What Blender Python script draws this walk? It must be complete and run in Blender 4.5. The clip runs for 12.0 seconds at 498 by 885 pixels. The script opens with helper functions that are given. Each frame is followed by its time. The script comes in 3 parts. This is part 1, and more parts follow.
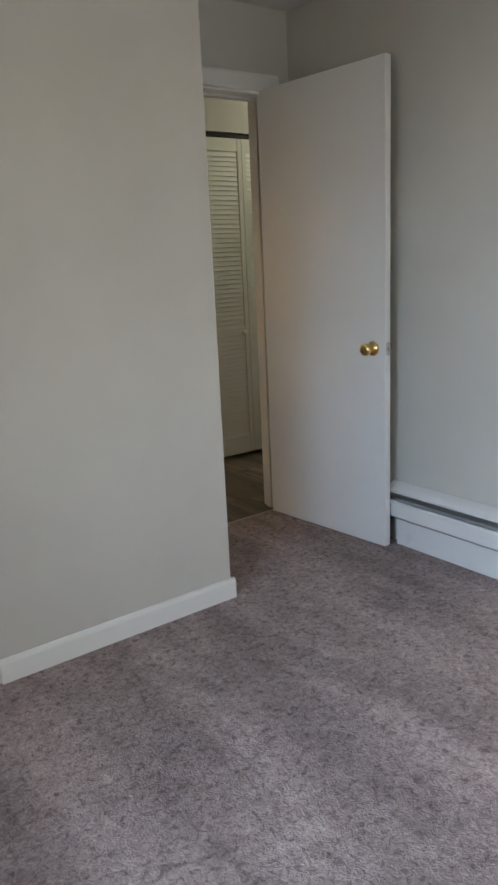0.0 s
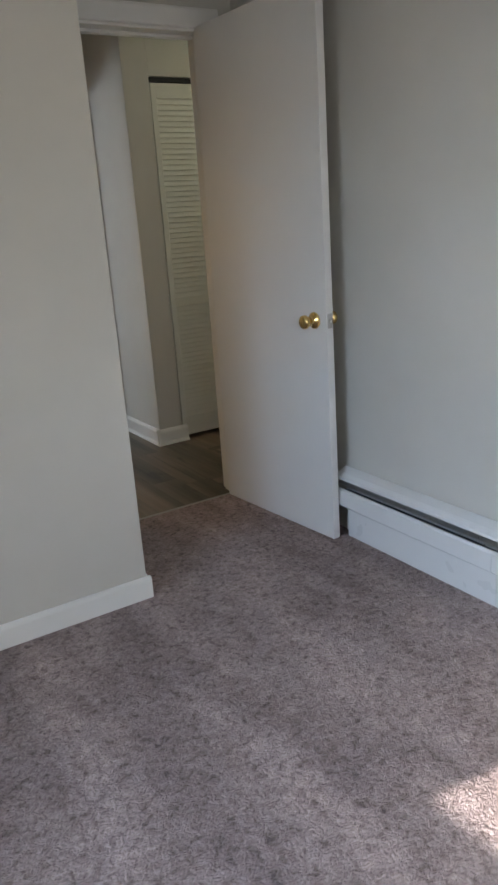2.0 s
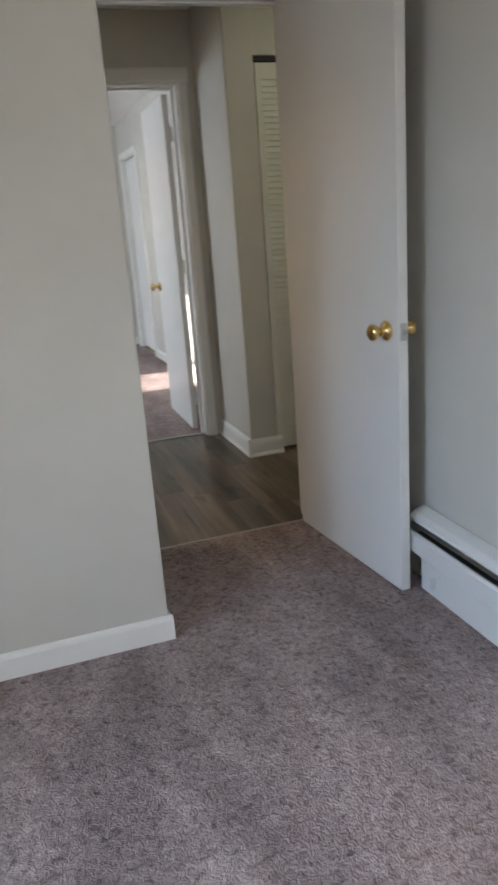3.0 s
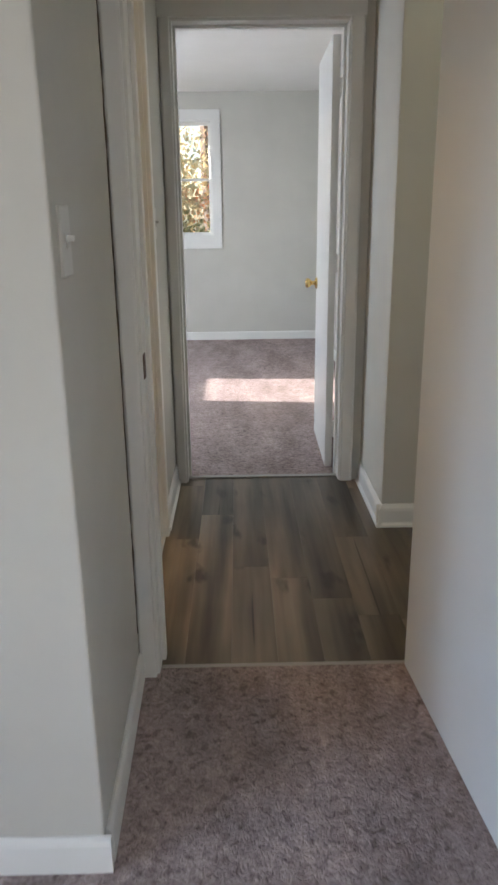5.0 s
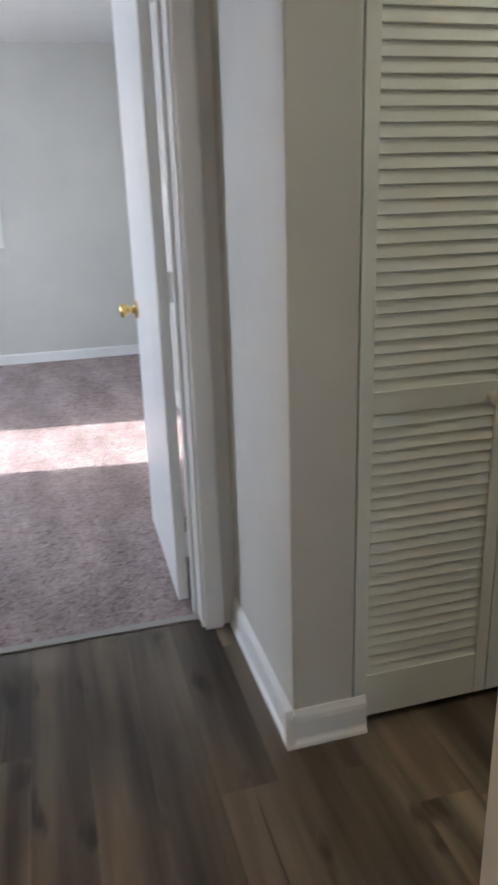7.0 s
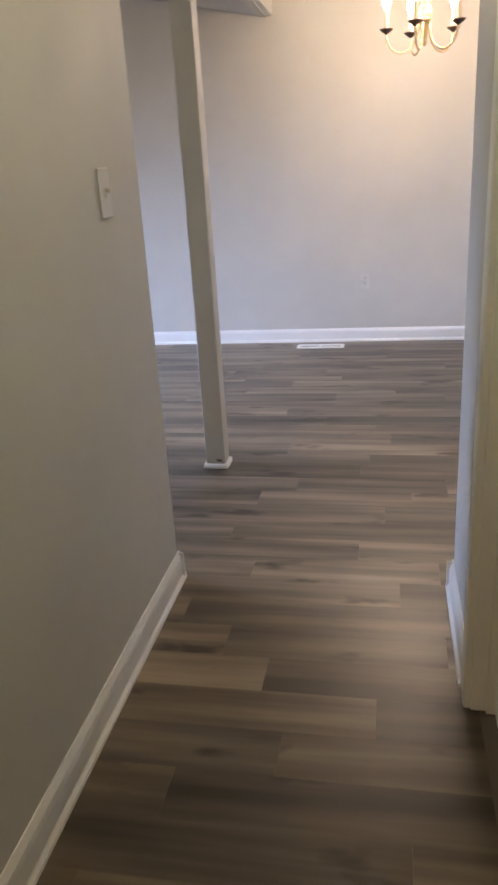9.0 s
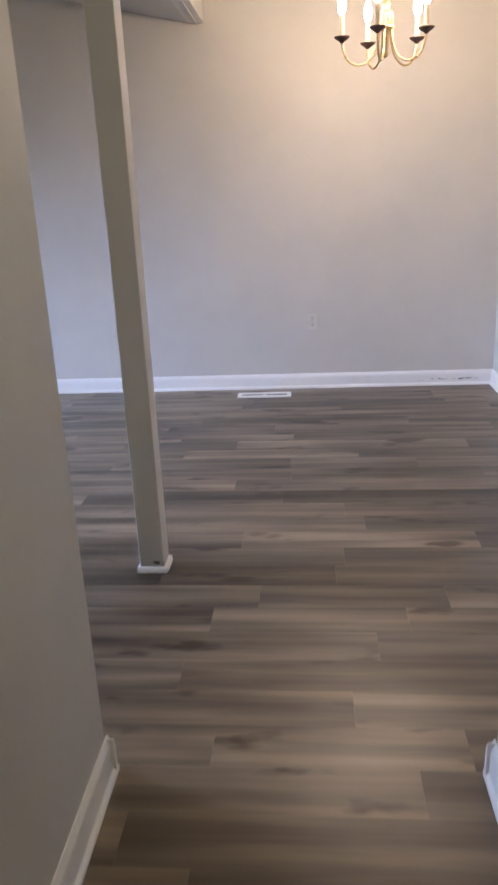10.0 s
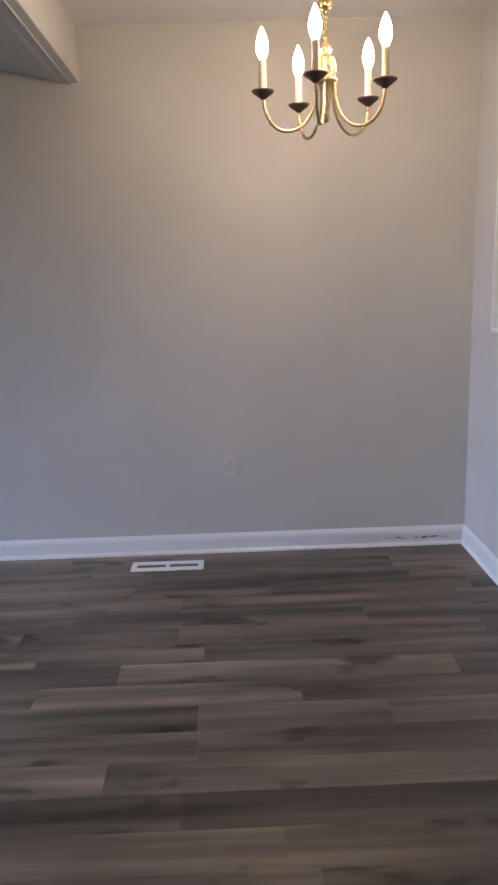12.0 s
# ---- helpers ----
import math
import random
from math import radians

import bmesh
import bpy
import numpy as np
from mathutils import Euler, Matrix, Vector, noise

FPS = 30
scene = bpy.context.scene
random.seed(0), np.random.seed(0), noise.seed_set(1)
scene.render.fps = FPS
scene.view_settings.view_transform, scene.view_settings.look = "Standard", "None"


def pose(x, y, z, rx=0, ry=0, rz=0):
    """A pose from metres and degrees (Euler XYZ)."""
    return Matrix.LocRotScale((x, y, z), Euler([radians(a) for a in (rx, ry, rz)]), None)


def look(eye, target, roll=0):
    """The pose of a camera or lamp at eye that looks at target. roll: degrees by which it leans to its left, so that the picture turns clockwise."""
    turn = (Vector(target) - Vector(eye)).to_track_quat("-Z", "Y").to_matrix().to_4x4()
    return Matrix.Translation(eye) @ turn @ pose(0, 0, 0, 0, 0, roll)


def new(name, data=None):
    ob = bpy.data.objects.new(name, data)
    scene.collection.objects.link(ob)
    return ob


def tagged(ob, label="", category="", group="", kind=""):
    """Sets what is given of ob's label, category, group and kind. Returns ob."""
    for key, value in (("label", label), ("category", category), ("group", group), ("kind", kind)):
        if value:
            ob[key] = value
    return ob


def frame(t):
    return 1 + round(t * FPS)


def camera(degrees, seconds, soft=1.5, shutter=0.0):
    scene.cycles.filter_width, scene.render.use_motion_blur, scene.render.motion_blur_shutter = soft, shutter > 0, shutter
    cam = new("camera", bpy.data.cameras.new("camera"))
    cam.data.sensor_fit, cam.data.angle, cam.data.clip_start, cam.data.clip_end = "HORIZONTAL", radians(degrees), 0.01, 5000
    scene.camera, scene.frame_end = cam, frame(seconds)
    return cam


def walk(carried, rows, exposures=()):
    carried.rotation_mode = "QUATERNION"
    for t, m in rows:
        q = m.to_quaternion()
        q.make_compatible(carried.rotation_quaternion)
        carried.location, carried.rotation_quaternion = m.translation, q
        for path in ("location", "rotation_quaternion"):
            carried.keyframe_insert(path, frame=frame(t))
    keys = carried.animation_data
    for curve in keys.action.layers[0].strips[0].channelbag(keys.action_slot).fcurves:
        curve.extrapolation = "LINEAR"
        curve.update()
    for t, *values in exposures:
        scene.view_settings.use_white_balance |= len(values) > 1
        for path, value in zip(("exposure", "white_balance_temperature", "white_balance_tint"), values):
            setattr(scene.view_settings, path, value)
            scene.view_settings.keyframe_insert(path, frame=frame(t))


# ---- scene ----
PATH = [
    (0, (-1.575, -2.918, 1.319), (-0.424, -1.357, 0.831), -2.7),
    (0.5, (-1.531, -2.948, 1.359), (-0.39, -1.389, 0.839), -3.0),
    (1, (-1.394, -2.905, 1.327), (-0.149, -1.44, 0.777), -3.1),
    (1.5, (-1.203, -2.93, 1.299), (-0.048, -1.409, 0.705), -3.4),
    (2, (-0.964, -2.959, 1.318), (0.035, -1.33, 0.726), -4.0),
    (2.5, (-0.679, -2.839, 1.313), (0.22, -1.153, 0.723), -4.2),
    (3, (-0.41, -2.787, 1.275), (0.18, -0.963, 0.704), -4.3),
    (3.5, (-0.173, -2.709, 1.287), (0.123, -0.815, 0.717), -3.2),
    (3.7, (-0.103, -2.631, 1.275), (0.174, -0.734, 0.704), -2.7),
    (5.3, (0.263, -1.652, 1.283), (0.238, 0.253, 0.676), -1.4),
    (5.5, (0.267, -1.515, 1.302), (0.239, 0.389, 0.69), -2.3),
    (6, (0.321, -1.168, 1.285), (0.331, 0.736, 0.674), -2.6),
    (6.5, (0.351, -0.777, 1.3), (0.449, 1.121, 0.677), -2.2),
    (7, (0.37, -0.397, 1.301), (0.857, 1.432, 0.655), -1.9),
    (7.5, (0.46, -0.087, 1.236), (1.328, 1.6, 0.603), 0.1),
    (7.7, (0.467, -0.009, 1.239), (1.601, 1.522, 0.631), 1.5),
    (9.3, (1.259, 0.391, 1.275), (3.101, 0.7, 0.559), -4.1),
    (9.5, (1.395, 0.436, 1.275), (3.238, 0.75, 0.566), -3.6),
    (10, (1.766, 0.521, 1.285), (3.65, 0.692, 0.637), -2.6),
    (10.5, (2.151, 0.53, 1.269), (4.042, 0.672, 0.635), -1.9),
    (11, (2.517, 0.536, 1.306), (4.41, 0.733, 0.691), -1.1),
    (11.5, (2.822, 0.535, 1.358), (4.769, 0.521, 0.901), -2.0),
    (12, (3.081, 0.479, 1.354), (5.034, 0.44, 0.925), -1.7),
]
EXPOSURES = [
    (0, 1.5, 6400, 11), (0.5, 1.82, 6350, 11), (1.0, 1.6, 6350, 11), (1.5, 1.42, 6350, 12), (2, 1.43, 6350, 12), (3.0, 1.62, 6350, 12), (3.5, 1.77, 6350, 12), (5.5, 1.98, 6200, 13),
    (6.0, 2.2, 6100, 16), (6.5, 2.1, 5950, 16), (7.0, 2.02, 5850, 15), (7.6, 2.24, 5800, 15), (9.3, 2.08, 7350, 18), (10.5, 1.86, 6750, 19), (11, 1.8, 6700, 17), (12, 1.17, 6900, 17),
]
cam = camera(37.7, 12.0, soft=2.6, shutter=0.3)
walk(cam, [(t, look(eye, target, roll)) for t, eye, target, roll in PATH], exposures=EXPOSURES)

# ---- world, sun, window light ----
SUN_EL, SUN_AZ = 20.0, 6.7          # degrees: height, and lean of the light's way towards -y
w = bpy.data.worlds.new("sky")
scene.world = w
w.use_nodes = True
sky = w.node_tree.nodes.new("ShaderNodeTexSky")
sky.sky_type, sky.sun_disc = "NISHITA", False
sky.sun_elevation, sky.sun_rotation = radians(SUN_EL), radians(270 + SUN_AZ)
w.node_tree.links.new(sky.outputs[0], w.node_tree.nodes["Background"].inputs[0])
w.node_tree.nodes["Background"].inputs[1].default_value = 0.09
way = Vector((math.cos(radians(SUN_EL)) * math.cos(radians(SUN_AZ)), -math.cos(radians(SUN_EL)) * math.sin(radians(SUN_AZ)), -math.sin(radians(SUN_EL))))
sun = new("sun", bpy.data.lights.new("sun", "SUN"))
sun.data.energy, sun.data.angle, sun.data.color = 5.0, radians(0.5), (1.0, 0.92, 0.83)
sun.matrix_world = look((-20, 0, 8), Vector((-20, 0, 8)) + way)


def sky_lamp(name, eye, aim, width, height, watts, colour, spread=180):
    ob = new(name, bpy.data.lights.new(name, "AREA"))
    ob.data.shape, ob.data.size, ob.data.size_y = "RECTANGLE", width, height
    ob.data.energy, ob.data.color, ob.data.spread = watts, colour, radians(spread)
    ob.matrix_world = look(eye, aim)


def bulb_lamp(name, place, watts, colour, radius=0.02):
    ob = new(name, bpy.data.lights.new(name, "POINT"))
    ob.data.energy, ob.data.color, ob.data.shadow_soft_size = watts, colour, radius
    ob.location = place


sky_lamp("window_light", (-2.44, -2.33, 1.5), (0.6, -2.35, 0.0), 1.25, 1.15, 4.7, (0.53, 0.73, 1.0), 85)
# South window is assumed, unseen; its lamp is added to brighten south-facing walls.
sky_lamp("window_light", (-0.9, -4.88, 1.5), (-0.9, 0, 0.7), 1.2, 1.15, 4.4, (0.97, 0.98, 0.97))
sky_lamp("window_light", (-2.44, 3.93, 1.5), (0, 3.6, 0.6), 0.75, 1.2, 17, (0.80, 0.90, 1.0))
sky_lamp("window_light", (4.9, 5.09, 1.4), (5.2, 2.2, 0.0), 1.9, 1.25, 19, (0.40, 0.58, 1.0), 75)

# ---- materials ----


def material(name, colour=(0.8, 0.8, 0.8), rough=0.5, metal=0.0):
    m = bpy.data.materials.new(name)
    m.use_nodes = True
    b = m.node_tree.nodes["Principled BSDF"]
    b.inputs["Base Color"].default_value = (*colour, 1)
    b.inputs["Roughness"].default_value = rough
    b.inputs["Metallic"].default_value = metal
    return m, m.node_tree, b


def add(nt, kind, **values):
    n = nt.nodes.new(kind)
    for key, value in values.items():
        n.inputs[key.replace("_", " ")].default_value = value
    return n


def place_of(nt, stretch=(1, 1, 1), turn=(0, 0, 0)):
    g = nt.nodes.new("ShaderNodeNewGeometry")
    mp = nt.nodes.new("ShaderNodeMapping")
    mp.inputs["Scale"].default_value = stretch
    mp.inputs["Rotation"].default_value = turn
    nt.links.new(g.outputs["Position"], mp.inputs["Vector"])
    return mp.outputs["Vector"]


def noise_at(nt, vec, scale, detail=4.0, rough=0.55):
    n = add(nt, "ShaderNodeTexNoise", Scale=scale, Detail=detail, Roughness=rough)
    nt.links.new(vec, n.inputs["Vector"])
    return n.outputs["Fac"]


def ramp(nt, fac, stops):
    r = nt.nodes.new("ShaderNodeValToRGB")
    while len(r.color_ramp.elements) < len(stops):
        r.color_ramp.elements.new(0.5)
    for e, (at, c) in zip(r.color_ramp.elements, stops):
        e.position, e.color = at, (*c, 1) if len(c) == 3 else c
    nt.links.new(fac, r.inputs["Fac"])
    return r.outputs["Color"]


def mixed(nt, kind, fac, a, b):
    n = nt.nodes.new("ShaderNodeMix")
    n.data_type, n.blend_type = "RGBA", kind
    for socket, value in ((n.inputs["Factor"], fac), (n.inputs["A"], a), (n.inputs["B"], b)):
        if isinstance(value, (int, float, tuple)):
            socket.default_value = value
        else:
            nt.links.new(value, socket)
    return n.outputs["Result"]


def bumped(nt, b, height, strength, distance):
    n = add(nt, "ShaderNodeBump", Strength=strength, Distance=distance)
    nt.links.new(height, n.inputs["Height"])
    nt.links.new(n.outputs["Normal"], b.inputs["Normal"])


def paint(name, colour, rough, spread=0.05, roller=0.12, dirt=0.0):
    """Rolled or brushed paint: slight blotches, fine stipple, faint scuffs."""
    m, nt, b = material(name, colour, rough)
    v = place_of(nt)
    low = tuple(c * (1 - spread) for c in colour)
    high = tuple(min(1, c * (1 + spread * 0.6)) for c in colour)
    c = ramp(nt, noise_at(nt, v, 2.3, 5), [(0.3, low), (0.7, high)])
    if dirt:
        spots = ramp(nt, noise_at(nt, v, 14.0, 6, 0.7), [(0.66, (1, 1, 1)), (0.8, (1 - dirt,) * 3)])
        c = mixed(nt, "MULTIPLY", 1.0, c, spots)
    nt.links.new(c, b.inputs["Base Color"])
    r = ramp(nt, noise_at(nt, v, 5.0, 3), [(0.3, (rough * 0.88,) * 3), (0.7, (min(1, rough * 1.1),) * 3)])
    nt.links.new(r, b.inputs["Roughness"])
    bumped(nt, b, noise_at(nt, v, 190.0, 3), roller, 0.0015)
    return m


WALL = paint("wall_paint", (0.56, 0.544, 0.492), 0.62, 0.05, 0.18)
CEIL = paint("ceiling_paint", (0.74, 0.73, 0.70), 0.8, 0.03, 0.35)
TRIM = paint("trim_paint", (0.76, 0.755, 0.72), 0.32, 0.03, 0.05, 0.05)
DOORP = paint("door_paint", (0.75, 0.75, 0.73), 0.36, 0.03, 0.06)
LOUVER = paint("louver_paint", (0.72, 0.715, 0.64), 0.42, 0.03, 0.05)
BATHWALL = paint("bath_wall_paint", (0.68, 0.56, 0.36), 0.6, 0.04, 0.15)
HEATER = paint("heater_enamel", (0.72, 0.72, 0.70), 0.3, 0.03, 0.03, 0.03)
PLATE = paint("switch_plastic", (0.60, 0.58, 0.53), 0.3, 0.02, 0.02)
# Near-black: the bifold track, and shade painted into socket holes and the register.
DARK = material("dark_metal_and_shade", (0.02, 0.02, 0.02), 0.8)[0]
FIN = material("heater_fin", (0.10, 0.11, 0.12), 0.45, 0.6)[0]
STRIPM = paint("threshold_metal", (0.36, 0.34, 0.31), 0.38, 0.1, 0.1, 0.25)
COUNTER = paint("counter_top", (0.75, 0.70, 0.60), 0.25, 0.03, 0.02)
CAULK = material("old_caulk", (0.14, 0.11, 0.08), 0.8)[0]


def brass_material(name, colour, rough):
    m, nt, b = material(name, colour, rough, 1.0)
    v = place_of(nt)
    r = ramp(nt, noise_at(nt, v, 60.0, 4), [(0.3, (rough * 0.7,) * 3), (0.75, (rough * 1.6,) * 3)])
    nt.links.new(r, b.inputs["Roughness"])
    return m


BRASS = brass_material("polished_brass", (0.83, 0.60, 0.24), 0.16)
AGED = brass_material("aged_brass", (0.62, 0.47, 0.26), 0.3)
BRONZE = brass_material("dark_bronze", (0.16, 0.11, 0.09), 0.45)
STEEL = brass_material("brushed_steel", (0.55, 0.54, 0.52), 0.35)
SLEEVE = paint("candle_sleeve", (0.74, 0.62, 0.42), 0.45, 0.04, 0.05)


def carpet_material():
    m, nt, b = material("carpet_pile", (0.2, 0.16, 0.15), 0.95)
    v = place_of(nt)
    warp = add(nt, "ShaderNodeTexNoise", Scale=34.0, Detail=3.0)
    nt.links.new(v, warp.inputs["Vector"])
    wv = mixed(nt, "LINEAR_LIGHT", 0.022, v, warp.outputs["Color"])
    tuft = add(nt, "ShaderNodeTexVoronoi", Scale=125.0, Randomness=1.0)
    nt.links.new(wv, tuft.inputs["Vector"])
    fine = noise_at(nt, wv, 95.0, 3, 0.7)
    clump = noise_at(nt, wv, 44.0, 3, 0.6)
    mid = noise_at(nt, v, 13.0, 4, 0.62)
    wide = noise_at(nt, place_of(nt, (1, 0.3, 1), (0, 0, 0.42)), 3.6, 4, 0.6)
    c = ramp(nt, fine, [(0.25, (0.245, 0.194, 0.187)), (0.5, (0.395, 0.320, 0.307)), (0.75, (0.54, 0.450, 0.431))])
    c = mixed(nt, "MULTIPLY", 1.0, c, ramp(nt, clump, [(0.32, (0.54, 0.525, 0.525)), (0.46, (0.93, 0.925, 0.925)), (0.70, (1.12, 1.12, 1.11))]))
    c = mixed(nt, "MULTIPLY", 1.0, c, ramp(nt, mid, [(0.3, (0.82, 0.81, 0.81)), (0.7, (1.12, 1.12, 1.12))]))
    c = mixed(nt, "MULTIPLY", 1.0, c, ramp(nt, wide, [(0.38, (0.74, 0.735, 0.74)), (0.60, (1.12, 1.12, 1.12))]))
    nt.links.new(c, b.inputs["Base Color"])
    b.inputs["Specular IOR Level"].default_value = 0.05
    h = mixed(nt, "MIX", 0.5, clump, tuft.outputs["Distance"])
    bumped(nt, b, h, 0.7, 0.012)
    return m


CARPET = carpet_material()


def plank_material():
    m, nt, b = material("vinyl_plank", (0.2, 0.16, 0.13), 0.36)
    info = nt.nodes.new("ShaderNodeObjectInfo")
    g = nt.nodes.new("ShaderNodeNewGeometry")
    off = nt.nodes.new("ShaderNodeVectorMath")
    off.operation = "SCALE"
    off.inputs[0].default_value = (37.0, 91.0, 13.0)
    nt.links.new(info.outputs["Random"], off.inputs["Scale"])
    s = nt.nodes.new("ShaderNodeVectorMath")
    nt.links.new(g.outputs["Position"], s.inputs[0])
    nt.links.new(off.outputs[0], s.inputs[1])

    def stretched(x, y, slant=0.0):
        mp = nt.nodes.new("ShaderNodeMapping")
        mp.inputs["Rotation"].default_value = (0, 0, slant)
        mp.inputs["Scale"].default_value = (x, y, 1)
        nt.links.new(s.outputs[0], mp.inputs["Vector"])
        return mp.outputs[0]

    streak = noise_at(nt, stretched(12.0, 0.75), 1.0, 3, 0.5)
    grain = noise_at(nt, stretched(120.0, 4.0), 1.0, 5, 0.65)
    knot = noise_at(nt, stretched(9.0, 3.4, 0.5), 1.0, 3, 0.5)
    cloud = noise_at(nt, stretched(4.0, 1.6), 1.0, 3, 0.5)
    crack = noise_at(nt, stretched(42.0, 0.9), 1.0, 2, 0.5)
    c = ramp(nt, streak, [(0.30, (0.038, 0.029, 0.020)), (0.48, (0.110, 0.088, 0.063)), (0.68, (0.222, 0.182, 0.133))])
    c = mixed(nt, "MULTIPLY", 1.0, c, ramp(nt, grain, [(0.3, (0.94, 0.935, 0.93)), (0.7, (1.05, 1.05, 1.05))]))
    c = mixed(nt, "MULTIPLY", 1.0, c, ramp(nt, knot, [(0.61, (1, 1, 1)), (0.70, (0.30, 0.26, 0.23))]))
    c = mixed(nt, "MULTIPLY", 1.0, c, ramp(nt, cloud, [(0.35, (0.80, 0.79, 0.79)), (0.65, (1.18, 1.17, 1.16))]))
    c = mixed(nt, "MULTIPLY", 1.0, c, ramp(nt, crack, [(0.72, (1, 1, 1)), (0.755, (0.38, 0.35, 0.33))]))
    c = mixed(nt, "MULTIPLY", 1.0, c, ramp(nt, info.outputs["Random"], [(0.0, (0.70, 0.70, 0.71)), (0.5, (1.0, 0.98, 0.96)), (1.0, (1.45, 1.42, 1.37))]))
    nt.links.new(c, b.inputs["Base Color"])
    r = ramp(nt, grain, [(0.3, (0.30, 0.30, 0.30)), (0.7, (0.42, 0.42, 0.42))])
    nt.links.new(r, b.inputs["Roughness"])
    bumped(nt, b, grain, 0.05, 0.001)
    return m


PLANK = plank_material()


def wood_material():
    m, nt, b = material("oak_veneer", (0.4, 0.2, 0.07), 0.4)
    v = place_of(nt, (30, 30, 2))
    c = ramp(nt, noise_at(nt, v, 1.0, 5), [(0.3, (0.20, 0.085, 0.025)), (0.7, (0.42, 0.21, 0.075))])
    nt.links.new(c, b.inputs["Base Color"])
    return m


OAK = wood_material()


def tile_material():
    m, nt, b = material("beige_tile", (0.5, 0.42, 0.3), 0.35)
    v = place_of(nt)
    c = ramp(nt, noise_at(nt, v, 9.0, 5), [(0.3, (0.36, 0.28, 0.18)), (0.7, (0.55, 0.46, 0.33))])
    nt.links.new(c, b.inputs["Base Color"])
    return m


TILE = tile_material()


def glass_material():
    m, nt, b = material("window_glass", (1, 1, 1), 0.0)
    b.inputs["Transmission Weight"].default_value = 1.0
    b.inputs["IOR"].default_value = 1.02
    return m


GLASS = glass_material()


def glow_material(name, colour, strength):
    m, nt, b = material(name, colour, 0.3)
    b.inputs["Emission Color"].default_value = (*colour, 1)
    b.inputs["Emission Strength"].default_value = strength
    return m


BULB = glow_material("lit_bulb", (1.0, 0.88, 0.74), 13.0)
HALLGLOW = glow_material("added_hall_lamp_glow", (1.0, 1.0, 0.74), 4.2)
BATHGLOW = glow_material("bath_lamp_glass", (1.0, 0.68, 0.32), 6.0)


def leaf_material(name, a, c2):
    m, nt, b = material(name, a, 0.6)
    v = place_of(nt)
    nt.links.new(ramp(nt, noise_at(nt, v, 1.6, 4), [(0.35, a), (0.65, c2)]), b.inputs["Base Color"])
    glow = nt.nodes.new("ShaderNodeBsdfTranslucent")
    both = nt.nodes.new("ShaderNodeMixShader")
    both.inputs["Fac"].default_value = 0.45
    nt.links.new(b.inputs["Base Color"].links[0].from_socket, glow.inputs["Color"])
    nt.links.new(b.outputs["BSDF"], both.inputs[1])
    nt.links.new(glow.outputs["BSDF"], both.inputs[2])
    nt.links.new(both.outputs["Shader"], nt.nodes["Material Output"].inputs["Surface"])
    return m


LEAVES = [
    leaf_material("yellow_leaves", (0.72, 0.57, 0.33), (0.54, 0.54, 0.36)),
    leaf_material("orange_leaves", (0.70, 0.34, 0.19), (0.72, 0.54, 0.39)),
    leaf_material("green_leaves", (0.12, 0.13, 0.06), (0.30, 0.26, 0.12)),
]
BARK = paint("tree_bark", (0.20, 0.16, 0.13), 0.9, 0.3, 0.6)


def ground_material():
    m, nt, b = material("lawn", (0.1, 0.12, 0.04), 0.9)
    v = place_of(nt)
    nt.links.new(ramp(nt, noise_at(nt, v, 0.8, 6), [(0.35, (0.09, 0.10, 0.03)), (0.65, (0.22, 0.17, 0.08))]), b.inputs["Base Color"])
    return m


LAWN = ground_material()

# ---- mesh helpers ----


def mesh_of(name, bm, mats, smooth=False):
    me = bpy.data.meshes.new(name)
    bmesh.ops.recalc_face_normals(bm, faces=bm.faces)
    bm.to_mesh(me)
    bm.free()
    for m in mats if isinstance(mats, (list, tuple)) else [mats]:
        me.materials.append(m)
    if smooth:
        for p in me.polygons:
            p.use_smooth = True
    return me


def put_box(bm, x0, y0, z0, x1, y1, z1, bevel=0.0, mat=0, m=None):
    made = bmesh.ops.create_cube(bm, size=1)["verts"]
    for v in made:
        v.co = Vector(((x0, x1)[v.co.x > 0], (y0, y1)[v.co.y > 0], (z0, z1)[v.co.z > 0]))
        if m is not None:
            v.co = m @ v.co
    faces = {f for v in made for f in v.link_faces}
    for f in faces:
        f.material_index = mat
    if bevel:
        edges = list({e for v in made for e in v.link_edges})
        bmesh.ops.bevel(bm, geom=edges, offset=bevel, segments=2, profile=0.5, affect="EDGES")


def boxes(name, mat, spans, bevel=0.0, parent=None):
    bm = bmesh.new()
    for s in spans:
        put_box(bm, *s, bevel=bevel)
    ob = new(name, mesh_of(name, bm, mat))
    if parent is not None:
        ob.parent = parent
    return ob


def structure(name, mat, spans, bevel=0.0):
    return tagged(boxes(name, mat, spans, bevel), kind="structure")


def spin(bm, profile, steps=24, m=None, mat=0):
    """A turned shape from (radius, height) pairs round z."""
    rings = []
    for r, z in profile:
        ring = []
        for i in range(steps):
            a = 2 * math.pi * i / steps
            co = Vector((r * math.cos(a), r * math.sin(a), z))
            ring.append(bm.verts.new(m @ co if m is not None else co))
        rings.append(ring)
    for a, b in zip(rings, rings[1:]):
        for i in range(steps):
            f = bm.faces.new((a[i], a[(i + 1) % steps], b[(i + 1) % steps], b[i]))
            f.material_index = mat
    for ring in (rings[0], rings[-1]):
        bm.faces.new(ring).material_index = mat


